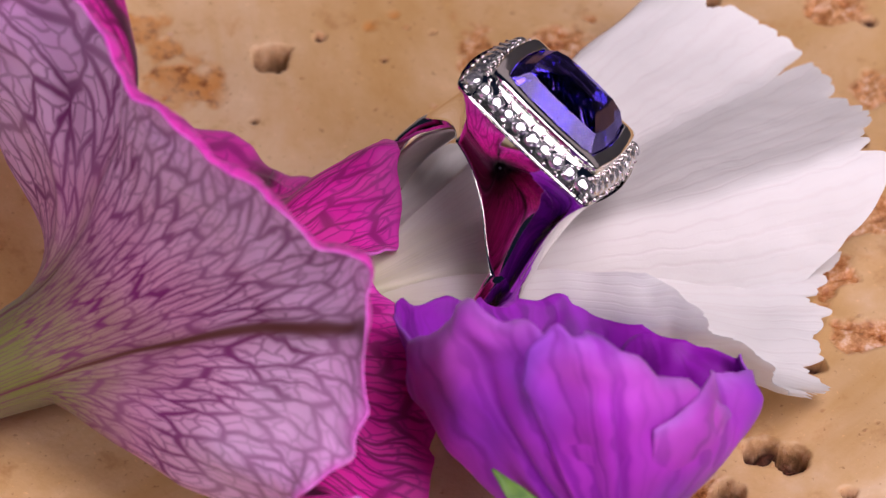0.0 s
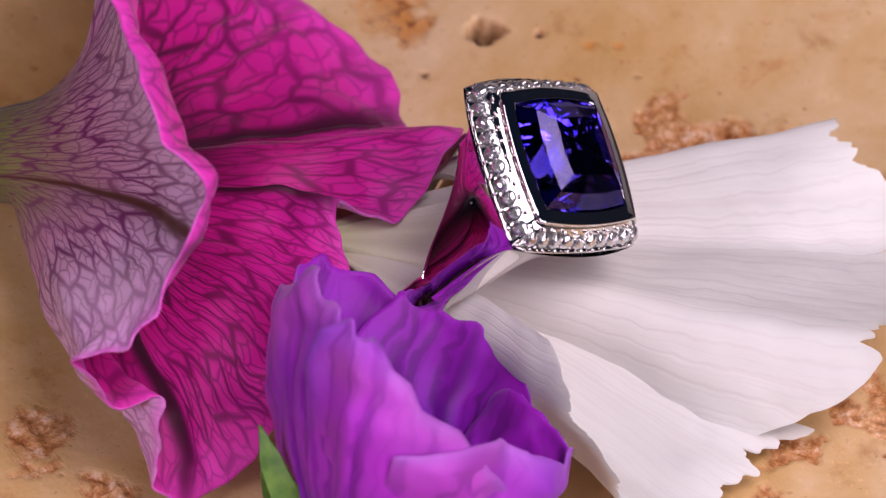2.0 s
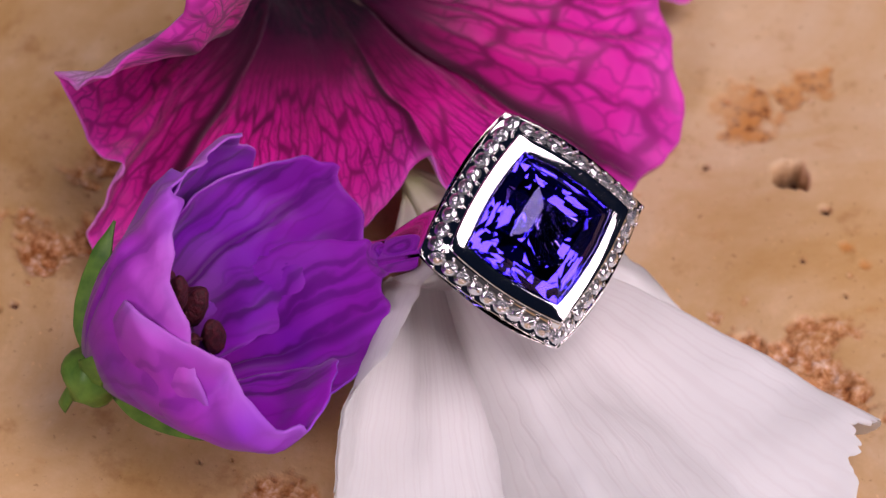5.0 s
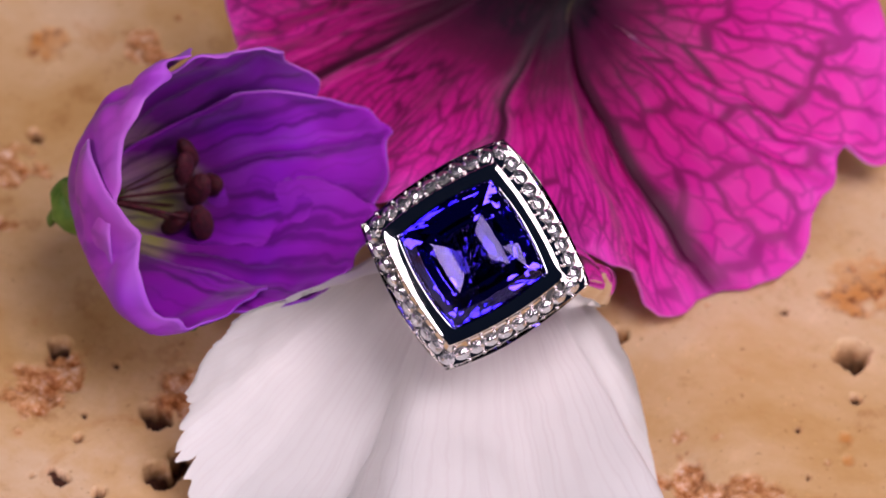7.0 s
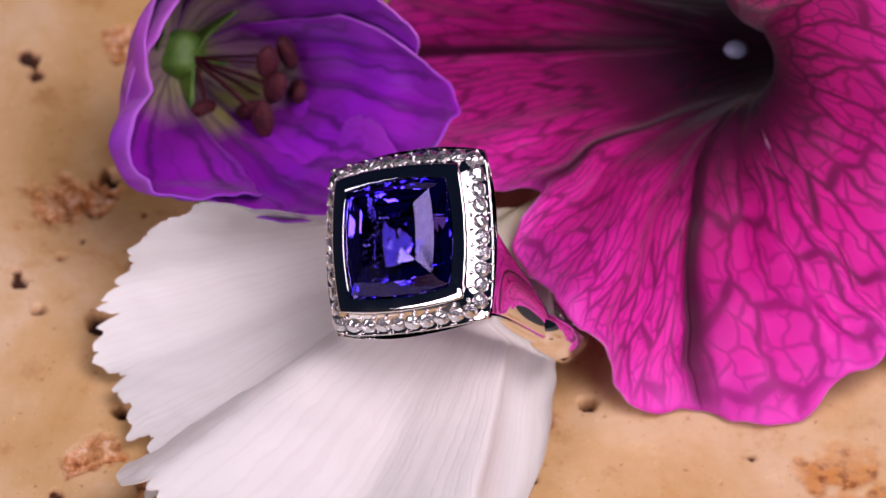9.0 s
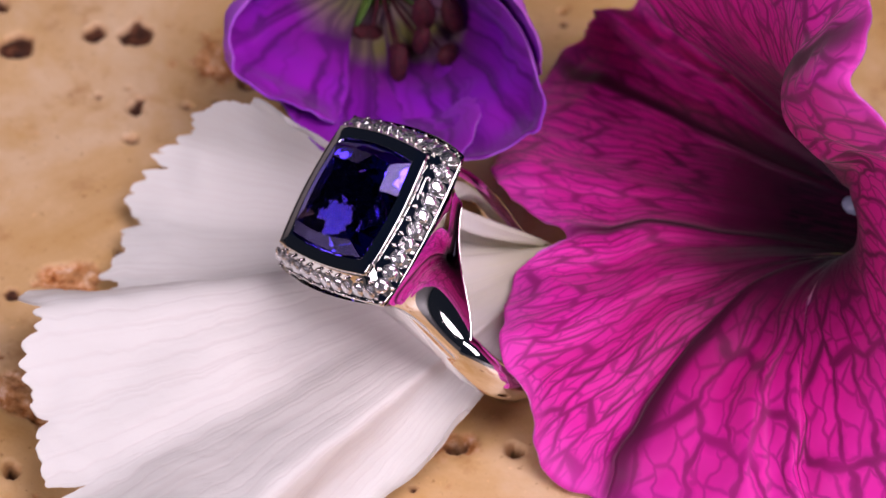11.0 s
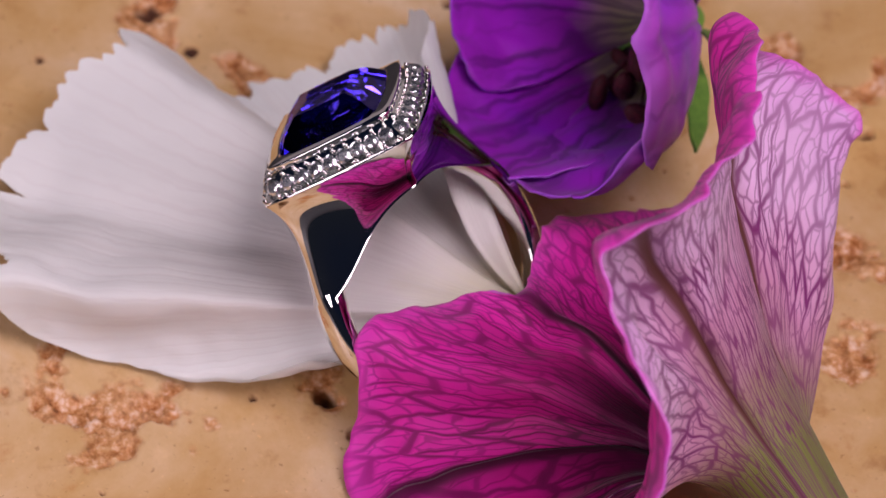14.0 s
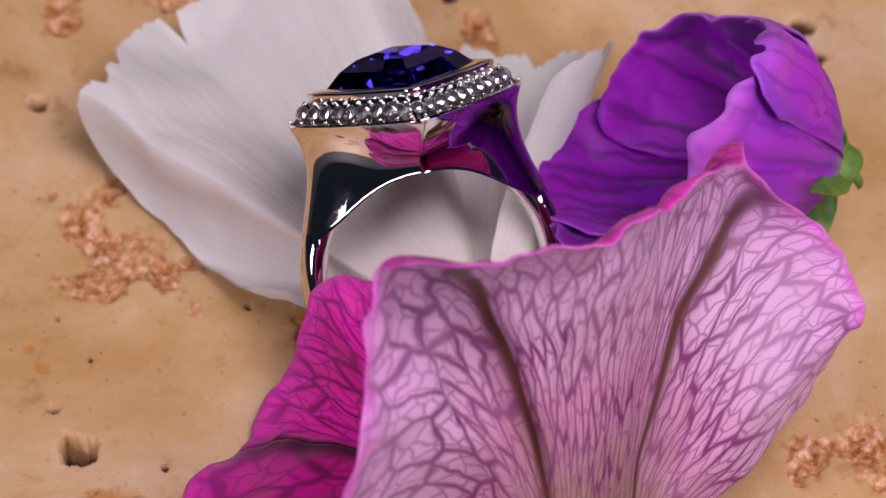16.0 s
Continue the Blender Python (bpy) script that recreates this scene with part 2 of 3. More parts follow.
def stone_material():
    """Cream travertine with ochre clouds; its hollows are lined with rust-brown crystals, the deep pits painted darker
    still for the shade inside them.
    """
    m, n, l, b = material("travertine")
    co = object_coords(n)
    big = noise_tex(n, l, 34, 7, co, 0.66, 0.7)
    mid = noise_tex(n, l, 170, 6, co, 0.62)
    fine = noise_tex(n, l, 1500, 4, co, 0.6)
    base = ramp(n, l, big.outputs[0], [(0.25, (0.48, 0.27, 0.09)), (0.40, (0.59, 0.37, 0.15)), (0.52, (0.67, 0.455, 0.235)), (0.62, (0.72, 0.53, 0.33)), (0.78, (0.59, 0.36, 0.13))])
    cloud = ramp(n, l, mid.outputs[0], [(0.28, (0.66, 0.52, 0.38)), (0.42, (0.95, 0.92, 0.86)), (0.60, (1, 1, 1)), (0.72, (1.12, 1.14, 1.18))])
    base = mixed(n, l, 1.0, base, cloud, "MULTIPLY")
    flecks = ramp(n, l, fine.outputs[0], [(0.28, (0.45, 0.30, 0.18)), (0.37, (1, 1, 1)), (0.64, (1, 1, 1)), (0.72, (1.3, 1.3, 1.3))])
    base = mixed(n, l, 0.7, base, flecks, "MULTIPLY")
    seep = noise_tex(n, l, 85, 6, co, 0.7, 1.2)
    base = mixed(n, l, ramp(n, l, seep.outputs[0], [(0.60, (0, 0, 0)), (0.72, (0.55,) * 3)]), base, (0.50, 0.22, 0.06))
    worn = n.new("ShaderNodeAttribute")
    worn.attribute_name = "worn"
    crystal = noise_tex(n, l, 900, 5, co, 0.7)
    rust = ramp(n, l, crystal.outputs[0], [(0.30, (0.12, 0.030, 0.008)), (0.42, (0.38, 0.13, 0.035)), (0.53, (0.62, 0.30, 0.12)), (0.66, (0.84, 0.60, 0.44))])
    stain = n.new("ShaderNodeAttribute")
    stain.attribute_name = "stain"
    base = mixed(n, l, maths(n, l, "MULTIPLY", stain.outputs["Fac"], ramp(n, l, mid.outputs[0], [(0.35, (1, 1, 1)), (0.62, (0.45,) * 3)])), base, mixed(n, l, ramp(n, l, crystal.outputs[0], [(0.38, (1, 1, 1)), (0.5, (0, 0, 0))]), (0.58, 0.25, 0.06), (0.24, 0.07, 0.015)))
    crust_shade = n.new("ShaderNodeAttribute")
    crust_shade.attribute_name = "crust_shade"
    # brown lining taken near black: the shade in deep pits is put into the colour
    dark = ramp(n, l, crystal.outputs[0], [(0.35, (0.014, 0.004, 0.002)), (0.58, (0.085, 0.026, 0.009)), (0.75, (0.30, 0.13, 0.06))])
    rust = mixed(n, l, crust_shade.outputs["Fac"], rust, dark)
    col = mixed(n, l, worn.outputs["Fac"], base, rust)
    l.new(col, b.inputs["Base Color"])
    gloss = ramp(n, l, mid.outputs[0], [(0.3, (0.28,) * 3), (0.7, (0.48,) * 3)])
    l.new(mixed(n, l, crust_shade.outputs["Fac"], mixed(n, l, worn.outputs["Fac"], gloss, (0.20, 0.20, 0.20)), (0.75, 0.75, 0.75)), b.inputs["Roughness"])
    b.inputs["Specular IOR Level"].default_value = 0.35
    h = maths(n, l, "ADD", maths(n, l, "MULTIPLY", fine.outputs[0], 0.5), maths(n, l, "MULTIPLY", maths(n, l, "MULTIPLY", crystal.outputs[0], worn.outputs["Fac"]), 4.0))
    bumped(n, l, h, b, 0.5, 0.0002)
    return m


GREEN, ANTHER, STONE = green_material(), anther_material(), stone_material()


# ---- building helpers: all lengths in millimetres ----
TURNED = []   # every thing that rides on the slab, with its place on it


def thing(name, place, label, category, group="", kind=""):
    ob = new(name)
    ob.empty_display_size = 0.002
    m = place if isinstance(place, Matrix) else Matrix.Translation(Vector(place) * MM)
    TURNED.append((ob, m))
    ob["at"] = [0.0, 0.0, 0.0] if isinstance(place, Matrix) else list(place)
    return tagged(ob, label, category, group, kind)


def mesh_of(name, verts, faces, mats, smooth=True, uvs=None, values=None):
    me = bpy.data.meshes.new(name)
    me.from_pydata([tuple(float(c) * MM for c in v) for v in verts], [], faces)
    for m in mats:
        me.materials.append(m)
    if uvs is not None:
        layer = me.uv_layers.new(name="petal")
        idx = np.empty(len(me.loops), dtype=np.int32)
        me.loops.foreach_get("vertex_index", idx)
        layer.data.foreach_set("uv", np.asarray(uvs, dtype=np.float32)[idx].ravel())
    for key, vals in (values or {}).items():
        a = me.attributes.new(key, "FLOAT", "POINT")
        a.data.foreach_set("value", np.asarray(vals, dtype=np.float32))
    me.polygons.foreach_set("use_smooth", [smooth] * len(me.polygons))
    me.update()
    return me


def part(name, verts, faces, mats, parent, label="", smooth=True, uvs=None, values=None):
    """One mesh part under its thing; the verts are given on the slab and moved to the thing's own origin."""
    root = parent
    while root.parent:
        root = root.parent
    o = np.array(root["at"])
    ob = new(name, mesh_of(name, np.asarray(verts, float) - o, faces, mats if isinstance(mats, (list, tuple)) else [mats], smooth, uvs, values))
    ob.parent = parent
    return tagged(ob, label) if label else ob


def grid_faces(nu, nv, closed=False):
    f = []
    for i in range(nu if closed else nu - 1):
        for j in range(nv - 1):
            a, b = i * nv + j, ((i + 1) % nu) * nv + j
            f.append((a, b, b + 1, a + 1))
    return f


def thick(ob, mm, second=0, rim=0):
    s = ob.modifiers.new("thickness", "SOLIDIFY")
    s.thickness, s.offset, s.material_offset, s.material_offset_rim = mm * MM, -1.0, second, rim
    return ob


def catmull(points, t, closed=True):
    """A point on the smooth curve through the given points; t counts them."""
    p = np.asarray(points, float)
    n = len(p)
    i = int(math.floor(t))
    f = t - i
    if closed:
        a, b, c, d = (p[(i + k) % n] for k in (-1, 0, 1, 2))
    else:
        a, b, c, d = (p[min(max(i + k, 0), n - 1)] for k in (-1, 0, 1, 2))
    return 0.5 * (2 * b + (c - a) * f + (2 * a - 5 * b + 4 * c - d) * f * f + (3 * b - a - 3 * c + d) * f ** 3)


def bezier(a, b, c, d, v):
    w = 1 - v
    return w ** 3 * a + 3 * w * w * v * b + 3 * w * v * v * c + v ** 3 * d


def ripple(p, scale, amount):
    return np.array(noise.noise_vector(Vector(p) * scale)) * amount


# ---- round the slab: a dark table, and an added grey wall for the ring to reflect ----
def plain_material(name, low, high, rough):
    m, n, l, b = material(name)
    t = noise_tex(n, l, 60, 5, object_coords(n))
    l.new(ramp(n, l, t.outputs[0], [(0.3, low), (0.7, high)]), b.inputs["Base Color"])
    b.inputs["Roughness"].default_value = rough
    bumped(n, l, t.outputs[0], b, 0.2, 0.0005)
    return m


def board(name, lo, hi, mat, label):
    """A flat slab of the room, from corner to corner in millimetres."""
    verts = [(x, y, z) for x in (lo[0], hi[0]) for y in (lo[1], hi[1]) for z in (lo[2], hi[2])]
    faces = [(0, 1, 3, 2), (4, 6, 7, 5), (0, 4, 5, 1), (2, 3, 7, 6), (0, 2, 6, 4), (1, 5, 7, 3)]
    return tagged(new(name, mesh_of(name, verts, faces, [mat], False)), label, name.split("_")[0], "", "structure")


board("table", (-700, -620, -44), (700, 430, -14), plain_material("dark_table", (0.02, 0.02, 0.022), (0.035, 0.034, 0.036), 0.6), "plain dark studio table under the stone")
# added out of view to grey the bezel; kept low so the gem misses it
board("wall_north", (-900, 430, -700), (900, 460, 115), plain_material("grey_wall", (0.50, 0.47, 0.44), (0.56, 0.53, 0.50), 0.8), "unseen warm grey wall added behind the table for the ring to reflect")


# ---- the travertine slab ----
HOLES = [(-24.3, 18.1, 1.7, 1.6), (-21.5, 22.1, 0.5, 0.5), (29.6, -4.8, 1.7, 0.9), (30.5, 5.7, 0.9, 0.7), (25.9, 14.2, 0.5, 0.5), (31.5, -21.3, 1.1, 0.6),
         (28.6, -9.8, 1.7, 0.9), (32.2, -4.4, 1.6, 1.0), (-4.4, 7.2, 1.1, 0.9), (-8.9, 5.1, 1.0, 1.0), (14.4, -40.1, 0.6, 0.8), (39.4, -8.8, 0.7, 0.5),
         (37.7, -5.7, 0.7, 0.6), (35.8, -11.7, 0.5, 0.5), (-34.2, -36.9, 1.2, 0.8), (7.2, 40.4, 0.8, 0.9), (20.0, -43.0, 0.9, 0.7), (24.8, 30.3, 1.0, 0.8)]
DOTS = [(13.5, -38.8, 0.35), (28.7, -16.5, 0.25), (39.6, -9.9, 0.4), (-4.2, 13.3, 0.3), (36.2, 28.1, 0.4), (42.9, -8.2, 0.3), (-13.0, 26.7, 0.22),
        (35.8, 14.7, 0.6), (-22.6, 10.9, 0.3), (-15.5, 22.0, 0.25), (34.0, -13.5, 0.25)]
ROUGH = [(28.6, 16.3, 2.0), (22.8, 36.4, 1.5), (29.5, 23.3, 1.8), (17.7, 44.0, 1.8), (25.1, -9.4, 2.4), (-2.0, 30.2, 2.6), (-4.6, 24.0, 3.6), (-4.8, 20.5, 2.4),
         (-5.9, -36.8, 2.9), (5.6, -38.8, 2.5), (5.0, -46.5, 2.0), (36.3, -18.0, 2.2), (32.8, -17.9, 1.4), (24.4, -40.1, 2.0), (39.4, 17.3, 1.6), (-3.4, 8.2, 2.1),
         (1.0, 29.3, 2.2), (4.4, -35.5, 2.2), (33.5, 10.5, 1.6), (27.5, 20.9, 1.4), (24.6, 24.5, 1.2), (41.4, 18.6, 2.2),
         (25.5, -46.0, 1.7), (30.1, -37.2, 1.9)]
STAINS = [(-29.8, 12.2, 3.4), (-35.9, 17.1, 2.0), (-33.0, 15.0, 1.6), (-18.1, 25.2, 0.9), (-16.8, 27.2, 0.7), (12.6, -52.0, 2.4)]


def stone_slab():
    half, cells = 64.0, 560
    xs = np.linspace(-half, half, cells + 1)
    gx, gy = np.meshgrid(xs, xs, indexing="ij")
    rnd = np.random.default_rng(4)

    def lattice(scale, seed):
        """Smooth seeded noise on the slab's grid."""
        r = np.random.default_rng(seed)
        k = int(2 * half / scale) + 4
        g = r.random((k, k))
        fx, fy = (gx + half) / scale, (gy + half) / scale
        ix, iy = fx.astype(int), fy.astype(int)
        tx, ty = fx - ix, fy - iy
        tx, ty = tx * tx * (3 - 2 * tx), ty * ty * (3 - 2 * ty)
        return (g[ix, iy] * (1 - tx) + g[ix + 1, iy] * tx) * (1 - ty) + (g[ix, iy + 1] * (1 - tx) + g[ix + 1, iy + 1] * tx) * ty

    edge = (lattice(1.4, 1) - 0.5) + 0.6 * (lattice(0.6, 2) - 0.5)
    z = 0.05 * (lattice(6.0, 3) - 0.5)
    worn, stain, crust_shade = np.zeros_like(gx), np.zeros_like(gx), np.zeros_like(gx)

    def hollow(x, y, r, depth, wobble, colour):
        nonlocal z, worn, crust_shade
        d = np.hypot(gx - x, gy - y) / r + wobble * edge
        k = np.clip((1.0 - d) / 0.2, 0, 1)
        k = k * k * (3 - 2 * k)
        z = np.minimum(z, z - depth * k * (1 + 0.7 * edge))
        worn = np.maximum(worn, colour * k)
        # deeper hollows also get the painted pit shade over their rust
        crust_shade = np.maximum(crust_shade, k if depth > 0.4 else 0 * k)

    for x, y, r, depth in HOLES:
        hollow(x, y, r, depth * 2.5, 0.55, 1.0)
    for x, y, r in DOTS:
        hollow(x, y, r * 1.2, 0.5, 0.2, 1.0)
    # open, crumbly places: many little hollows beside one another
    crumb = np.clip((lattice(2.1, 5) * 0.5 + lattice(0.9, 6) * 0.3 + lattice(0.45, 7) * 0.2 - 0.36) * 3.2, 0, 1)
    sharp = np.abs(lattice(0.8, 8) - 0.5) + 0.6 * np.abs(lattice(0.4, 9) - 0.5)
    for x, y, r in ROUGH:
        d = np.hypot(gx - x, (gy - y)) / (r * 1.32) + 1.5 * (lattice(2.6, 10) - 0.5) + 0.6 * edge
        k = np.clip((1.0 - d) / 0.3, 0, 1)
        z -= k * (0.25 + 0.45 * crumb - 0.5 * sharp)
        worn = np.maximum(worn, k * (0.7 + 0.3 * crumb))
    for x, y, r in STAINS:
        d = np.hypot(gx - x, gy - y) / r + 0.8 * edge
        k = np.clip((1.0 - d) / 0.4, 0, 1)
        z -= 0.15 * k
        stain = np.maximum(stain, k)
    for _ in range(300):
        x, y = rnd.uniform(-64, 64, 2)
        hollow(x, y, rnd.uniform(0.12, 0.30), 0.3, 0.3, rnd.uniform(0.4, 0.9))
    for _ in range(26):
        x, y = rnd.uniform(-64, 64, 2)
        if math.hypot(x, y) > 44:
            hollow(x, y, rnd.uniform(0.6, 1.8), 0.9, 0.6, 1.0)
    n = cells + 1
    verts = np.stack([gx.ravel(), gy.ravel(), z.ravel()], -1)
    faces = grid_faces(n, n)
    ring = [i * n for i in range(n)] + [(n - 1) * n + j for j in range(1, n)] + [i * n + n - 1 for i in range(n - 2, -1, -1)] + [j for j in range(n - 2, 0, -1)]
    low = verts[ring].copy()
    low[:, 2] = -14.0
    start = len(verts)
    verts = np.concatenate([verts, low])
    m = len(ring)
    faces += [(ring[i], start + i, start + (i + 1) % m, ring[(i + 1) % m]) for i in range(m)]
    faces.append(tuple(range(start + m - 1, start - 1, -1)))
    worn, stain, crust_shade = (np.concatenate([a.ravel(), np.zeros(m)]) for a in (worn, stain, crust_shade))
    ob = new("travertine_slab", mesh_of("travertine_slab", verts, faces, [STONE], True, None, {"worn": worn, "stain": stain, "crust_shade": crust_shade}))
    tagged(ob, "cream travertine slab with rust-brown pits and crumbly hollows", "stone slab", "", "structure")
    TURNED.append((ob, Matrix.Identity(4)))
    return ob


stone_slab()


# ---- the ring ----
HEAD = Vector((7.25, 4.95, 21.1))
UP = Vector((0.463, 0.452, 0.762)).normalized()
ACROSS = Vector((0.645, -0.762, 0.06))
ACROSS = (ACROSS - UP * ACROSS.dot(UP)).normalized()
ALONG = UP.cross(ACROSS)
FOOT = 26.2      # from the ring's foot up to the level of its halo
HOLE = FOOT - 15.5
BORE = 8.9


def ring_place():
    m = Matrix((ACROSS, ALONG, UP)).transposed().to_4x4()
    m.translation = HEAD * MM
    return m @ Matrix.Translation((0, 0, -FOOT * MM))


def cushion(half, bow, h, per=10, soft=0.0):
    """A loop of a square with bowed sides, standing on its corner."""
    out = []
    for k in range(4):
        for i in range(per):
            t = -1 + 2 * i / per
            x, y = half + bow * (1 - t * t), half * t
            if soft and abs(t) > 1 - soft:
                x -= soft * half * 0.35 * (abs(t) - 1 + soft) / soft
            a = math.pi / 4 + k * math.pi / 2
            out.append((x * math.cos(a) - y * math.sin(a), x * math.sin(a) + y * math.cos(a), h + FOOT))
    return out


def loft(loops, cap_top=False, cap_low=False):
    n = len(loops[0])
    verts = [v for lp in loops for v in lp]
    faces = [(k * n + i, k * n + (i + 1) % n, (k + 1) * n + (i + 1) % n, (k + 1) * n + i) for k in range(len(loops) - 1) for i in range(n)]
    if cap_low:
        faces.append(tuple(range(n - 1, -1, -1)))
    if cap_top:
        faces.append(tuple((len(loops) - 1) * n + i for i in range(n)))
    return verts, faces


def ring_band(ring):
    """The shank, round in section, thicker and wider towards the shoulders."""
    verts, nu, nv = [], 96, 20
    for i in range(nu):
        a = radians(50) - radians(280) * i / (nu - 1)
        d = np.array((math.cos(a), 0, math.sin(a)))
        lift = max(0.0, math.sin(a)) ** 1.5
        wide = (1.7 + 0.25 * (0.5 + 0.5 * math.sin(a)) ** 1.5) * (1 - 0.55 * min(1.0, max(0.0, (math.sin(a) - 0.36) / 0.4)))
        deep = 2.0 + 0.5 * (0.5 + 0.5 * math.sin(a)) + 0.3 * lift
        for j in range(nv):
            b = 2 * math.pi * j / nv
            cb, sb = math.cos(b), math.sin(b)
            y = wide * (abs(cb) ** 0.95) * (1 if cb > 0 else -1)
            r = BORE + 0.03 + deep * (0.5 + 0.5 * (abs(sb) ** 0.95) * (1 if sb > 0 else -1))
            verts.append(np.array((0, 0, HOLE)) + d * r + np.array((0, y, 0)))
    faces = grid_faces(nu, nv)
    faces += [(i * nv + nv - 1, (i + 1) * nv + nv - 1, (i + 1) * nv, i * nv) for i in range(nu - 1)]
    part("shank", verts, faces, WHITE_GOLD, ring, "polished white gold shank")


def ring_head(ring):
    """The flared gallery under the halo, hollowed by the round of the bore."""
    verts, nf, nk = [], 61, 24
    top = FOOT - 1.7
    for side in (1, -1):
        for i in range(nf):
            f = math.sin((-0.5 + i / (nf - 1)) * math.pi)
            if side < 0:
                f = -f
            g = abs(f)
            sign = 1 if f > 0 else -1
            end = f * 8.18 + 2.5 * sign * g ** 9
            low = HOLE + math.sqrt(BORE ** 2 - (8.18 * g) ** 2)
            for k in range(nk):
                q = k / (nk - 1)
                x = bezier(f * 9.85, f * 7.9, f * 8.1 + (end - f * 8.18) * 0.75, end, q)
                y_top = 9.85 * (1 - g) + 1.2 * (1 - (2 * g - 1) ** 2)
                y_low = 2.45 * math.sqrt(max(0.0, 1 - g ** 11)) + 3.4 * (1 - g)
                y = y_low + (y_top - y_low) * (1 - q) ** 1.9
                verts.append((x, side * y, top + (low - top) * q))
    n = 2 * nf
    faces = [f[::-1] for f in grid_faces(n, nk, True)]
    low = [i * nk + nk - 1 for i in range(n)]
    faces += [(low[i], low[i + 1], low[n - 2 - i], low[n - 1 - i]) for i in range(nf - 1)]
    part("gallery", verts, faces, WHITE_GOLD, ring, "flared mirror-bright gallery")


def build_ring():
    ring = thing("gemstone_ring", ring_place(), "white gold ring with square violet-blue gem and diamond halo", "ring")
    ring_band(ring)
    ring_head(ring)
    v, f = loft([cushion(6.7, 0.45, -2.0), cushion(6.92, 0.45, -1.92, soft=0.12), cushion(7.04, 0.45, -1.78, soft=0.12), cushion(7.04, 0.45, -1.62, soft=0.12),
                 cushion(6.95, 0.46, -1.5, soft=0.1), cushion(6.85, 0.46, -1.52, soft=0.1), cushion(5.66, 0.5, 0.0), cushion(5.3, 0.5, 0.25), cushion(4.7, 0.45, 0.2)])
    halo = part("halo", v, f, WHITE_GOLD, ring, "sloping halo set with small diamonds")
    v, f = loft([cushion(5.44, 0.5, 0.0), cushion(5.56, 0.5, 0.55), cushion(5.56, 0.5, 0.66), cushion(5.52, 0.5, 0.74), cushion(5.45, 0.49, 0.775), cushion(5.15, 0.48, 0.84), cushion(4.72, 0.46, 0.90),
                 cushion(4.60, 0.45, 0.912), cushion(4.54, 0.45, 0.908), cushion(4.49, 0.45, 0.88), cushion(4.46, 0.45, 0.83), cushion(4.40, 0.45, 0.7), cushion(4.36, 0.45, 0.1)])
    part("bezel", v, f, WHITE_GOLD, ring, "broad polished bezel")
    per = 3

    def facets(half, bow, h):
        return cushion(half, bow, h, per)

    rows = [facets(1.25, 0.05, 3.06), facets(2.40, 0.14, 2.76), facets(3.50, 0.34, 2.0), facets(4.42, 0.44, 0.80), facets(4.42, 0.44, 0.60),
            facets(3.75, 0.34, -0.75), facets(2.85, 0.22, -2.0), facets(1.75, 0.12, -3.0), facets(0.15, 0.0, -3.9)][::-1]
    verts, faces = loft(rows, True, True)
    part("gem", verts, faces, TANZANITE, ring, "square cushion-cut violet-blue gem", smooth=False)
    # small brilliants along the slope, with beads of gold between them at both edges
    lower, upper, middle = cushion(6.9, 0.46, -1.5, 60, 0.1), cushion(5.66, 0.5, 0.0, 60), cushion(6.28, 0.48, -0.75, 60, 0.05)
    mid = np.array(middle)
    legs = np.linalg.norm(np.roll(mid, -1, 0) - mid, axis=1)
    run = np.concatenate([[0], np.cumsum(legs)])
    count = 38

    def along(s):
        s = s % run[-1]
        i = int(np.searchsorted(run, s, "right")) - 1
        return i % len(mid), (i + 1) % len(mid), (s - run[i]) / max(legs[i % len(mid)], 1e-6)

    # table, star and kite facets over a thin girdle and a pointed pavilion
    loops = []
    for r, h, half in ((0.30, 0.26, 0.0), (0.49, 0.19, 1.0), (0.665, 0.02, 0.0), (0.665, -0.02, 0.0), (0.34, -0.30, 1.0), (0.02, -0.52, 0.0)):
        loops.append([((r if (i + half) % 2 == 0 or r > 0.55 or r < 0.1 else r * 0.93) * math.cos(2 * math.pi * (i + 0.5 * half) / 16), (r if (i + half) % 2 == 0 or r > 0.55 or r < 0.1 else r * 0.93) * math.sin(2 * math.pi * (i + 0.5 * half) / 16), h) for i in range(16)])
    dv, df = loft(loops[::-1], True, True)
    df = [g for f in df for g in ([(f[0], f[1], f[2]), (f[0], f[2], f[3])] if len(f) == 4 else [f])]
    stone_mesh = mesh_of("diamond", dv, df, [DIAMOND], False)
    bm = bmesh.new()
    bmesh.ops.create_icosphere(bm, subdivisions=2, radius=0.20 * MM)
    bead_mesh = bpy.data.meshes.new("bead")
    bm.to_mesh(bead_mesh)
    bm.free()
    bead_mesh.materials.append(WHITE_GOLD)
    bead_mesh.polygons.foreach_set("use_smooth", [True] * len(bead_mesh.polygons))
    lo, hi = np.array(lower), np.array(upper)
    rnd = random.Random(5)

    def slope_frame(s):
        i, j, w = along(s)
        p = Vector(mid[i] * (1 - w) + mid[j] * w)
        tangent = Vector(mid[j] - mid[i]).normalized()
        slope = Vector(hi[i] - lo[i]).normalized()
        out = tangent.cross(slope).normalized()
        if out.dot(Vector((p.x, p.y, 0))) < 0:
            out = -out
        return i, p, tangent, out

    for k in range(count):
        i, p, tangent, out = slope_frame(run[-1] * (k + 0.5) / count)
        m = Matrix((tangent, out.cross(tangent), out)).transposed().to_4x4()
        m.translation = (p + out * 0.20) * MM
        ob = new("diamond", stone_mesh)
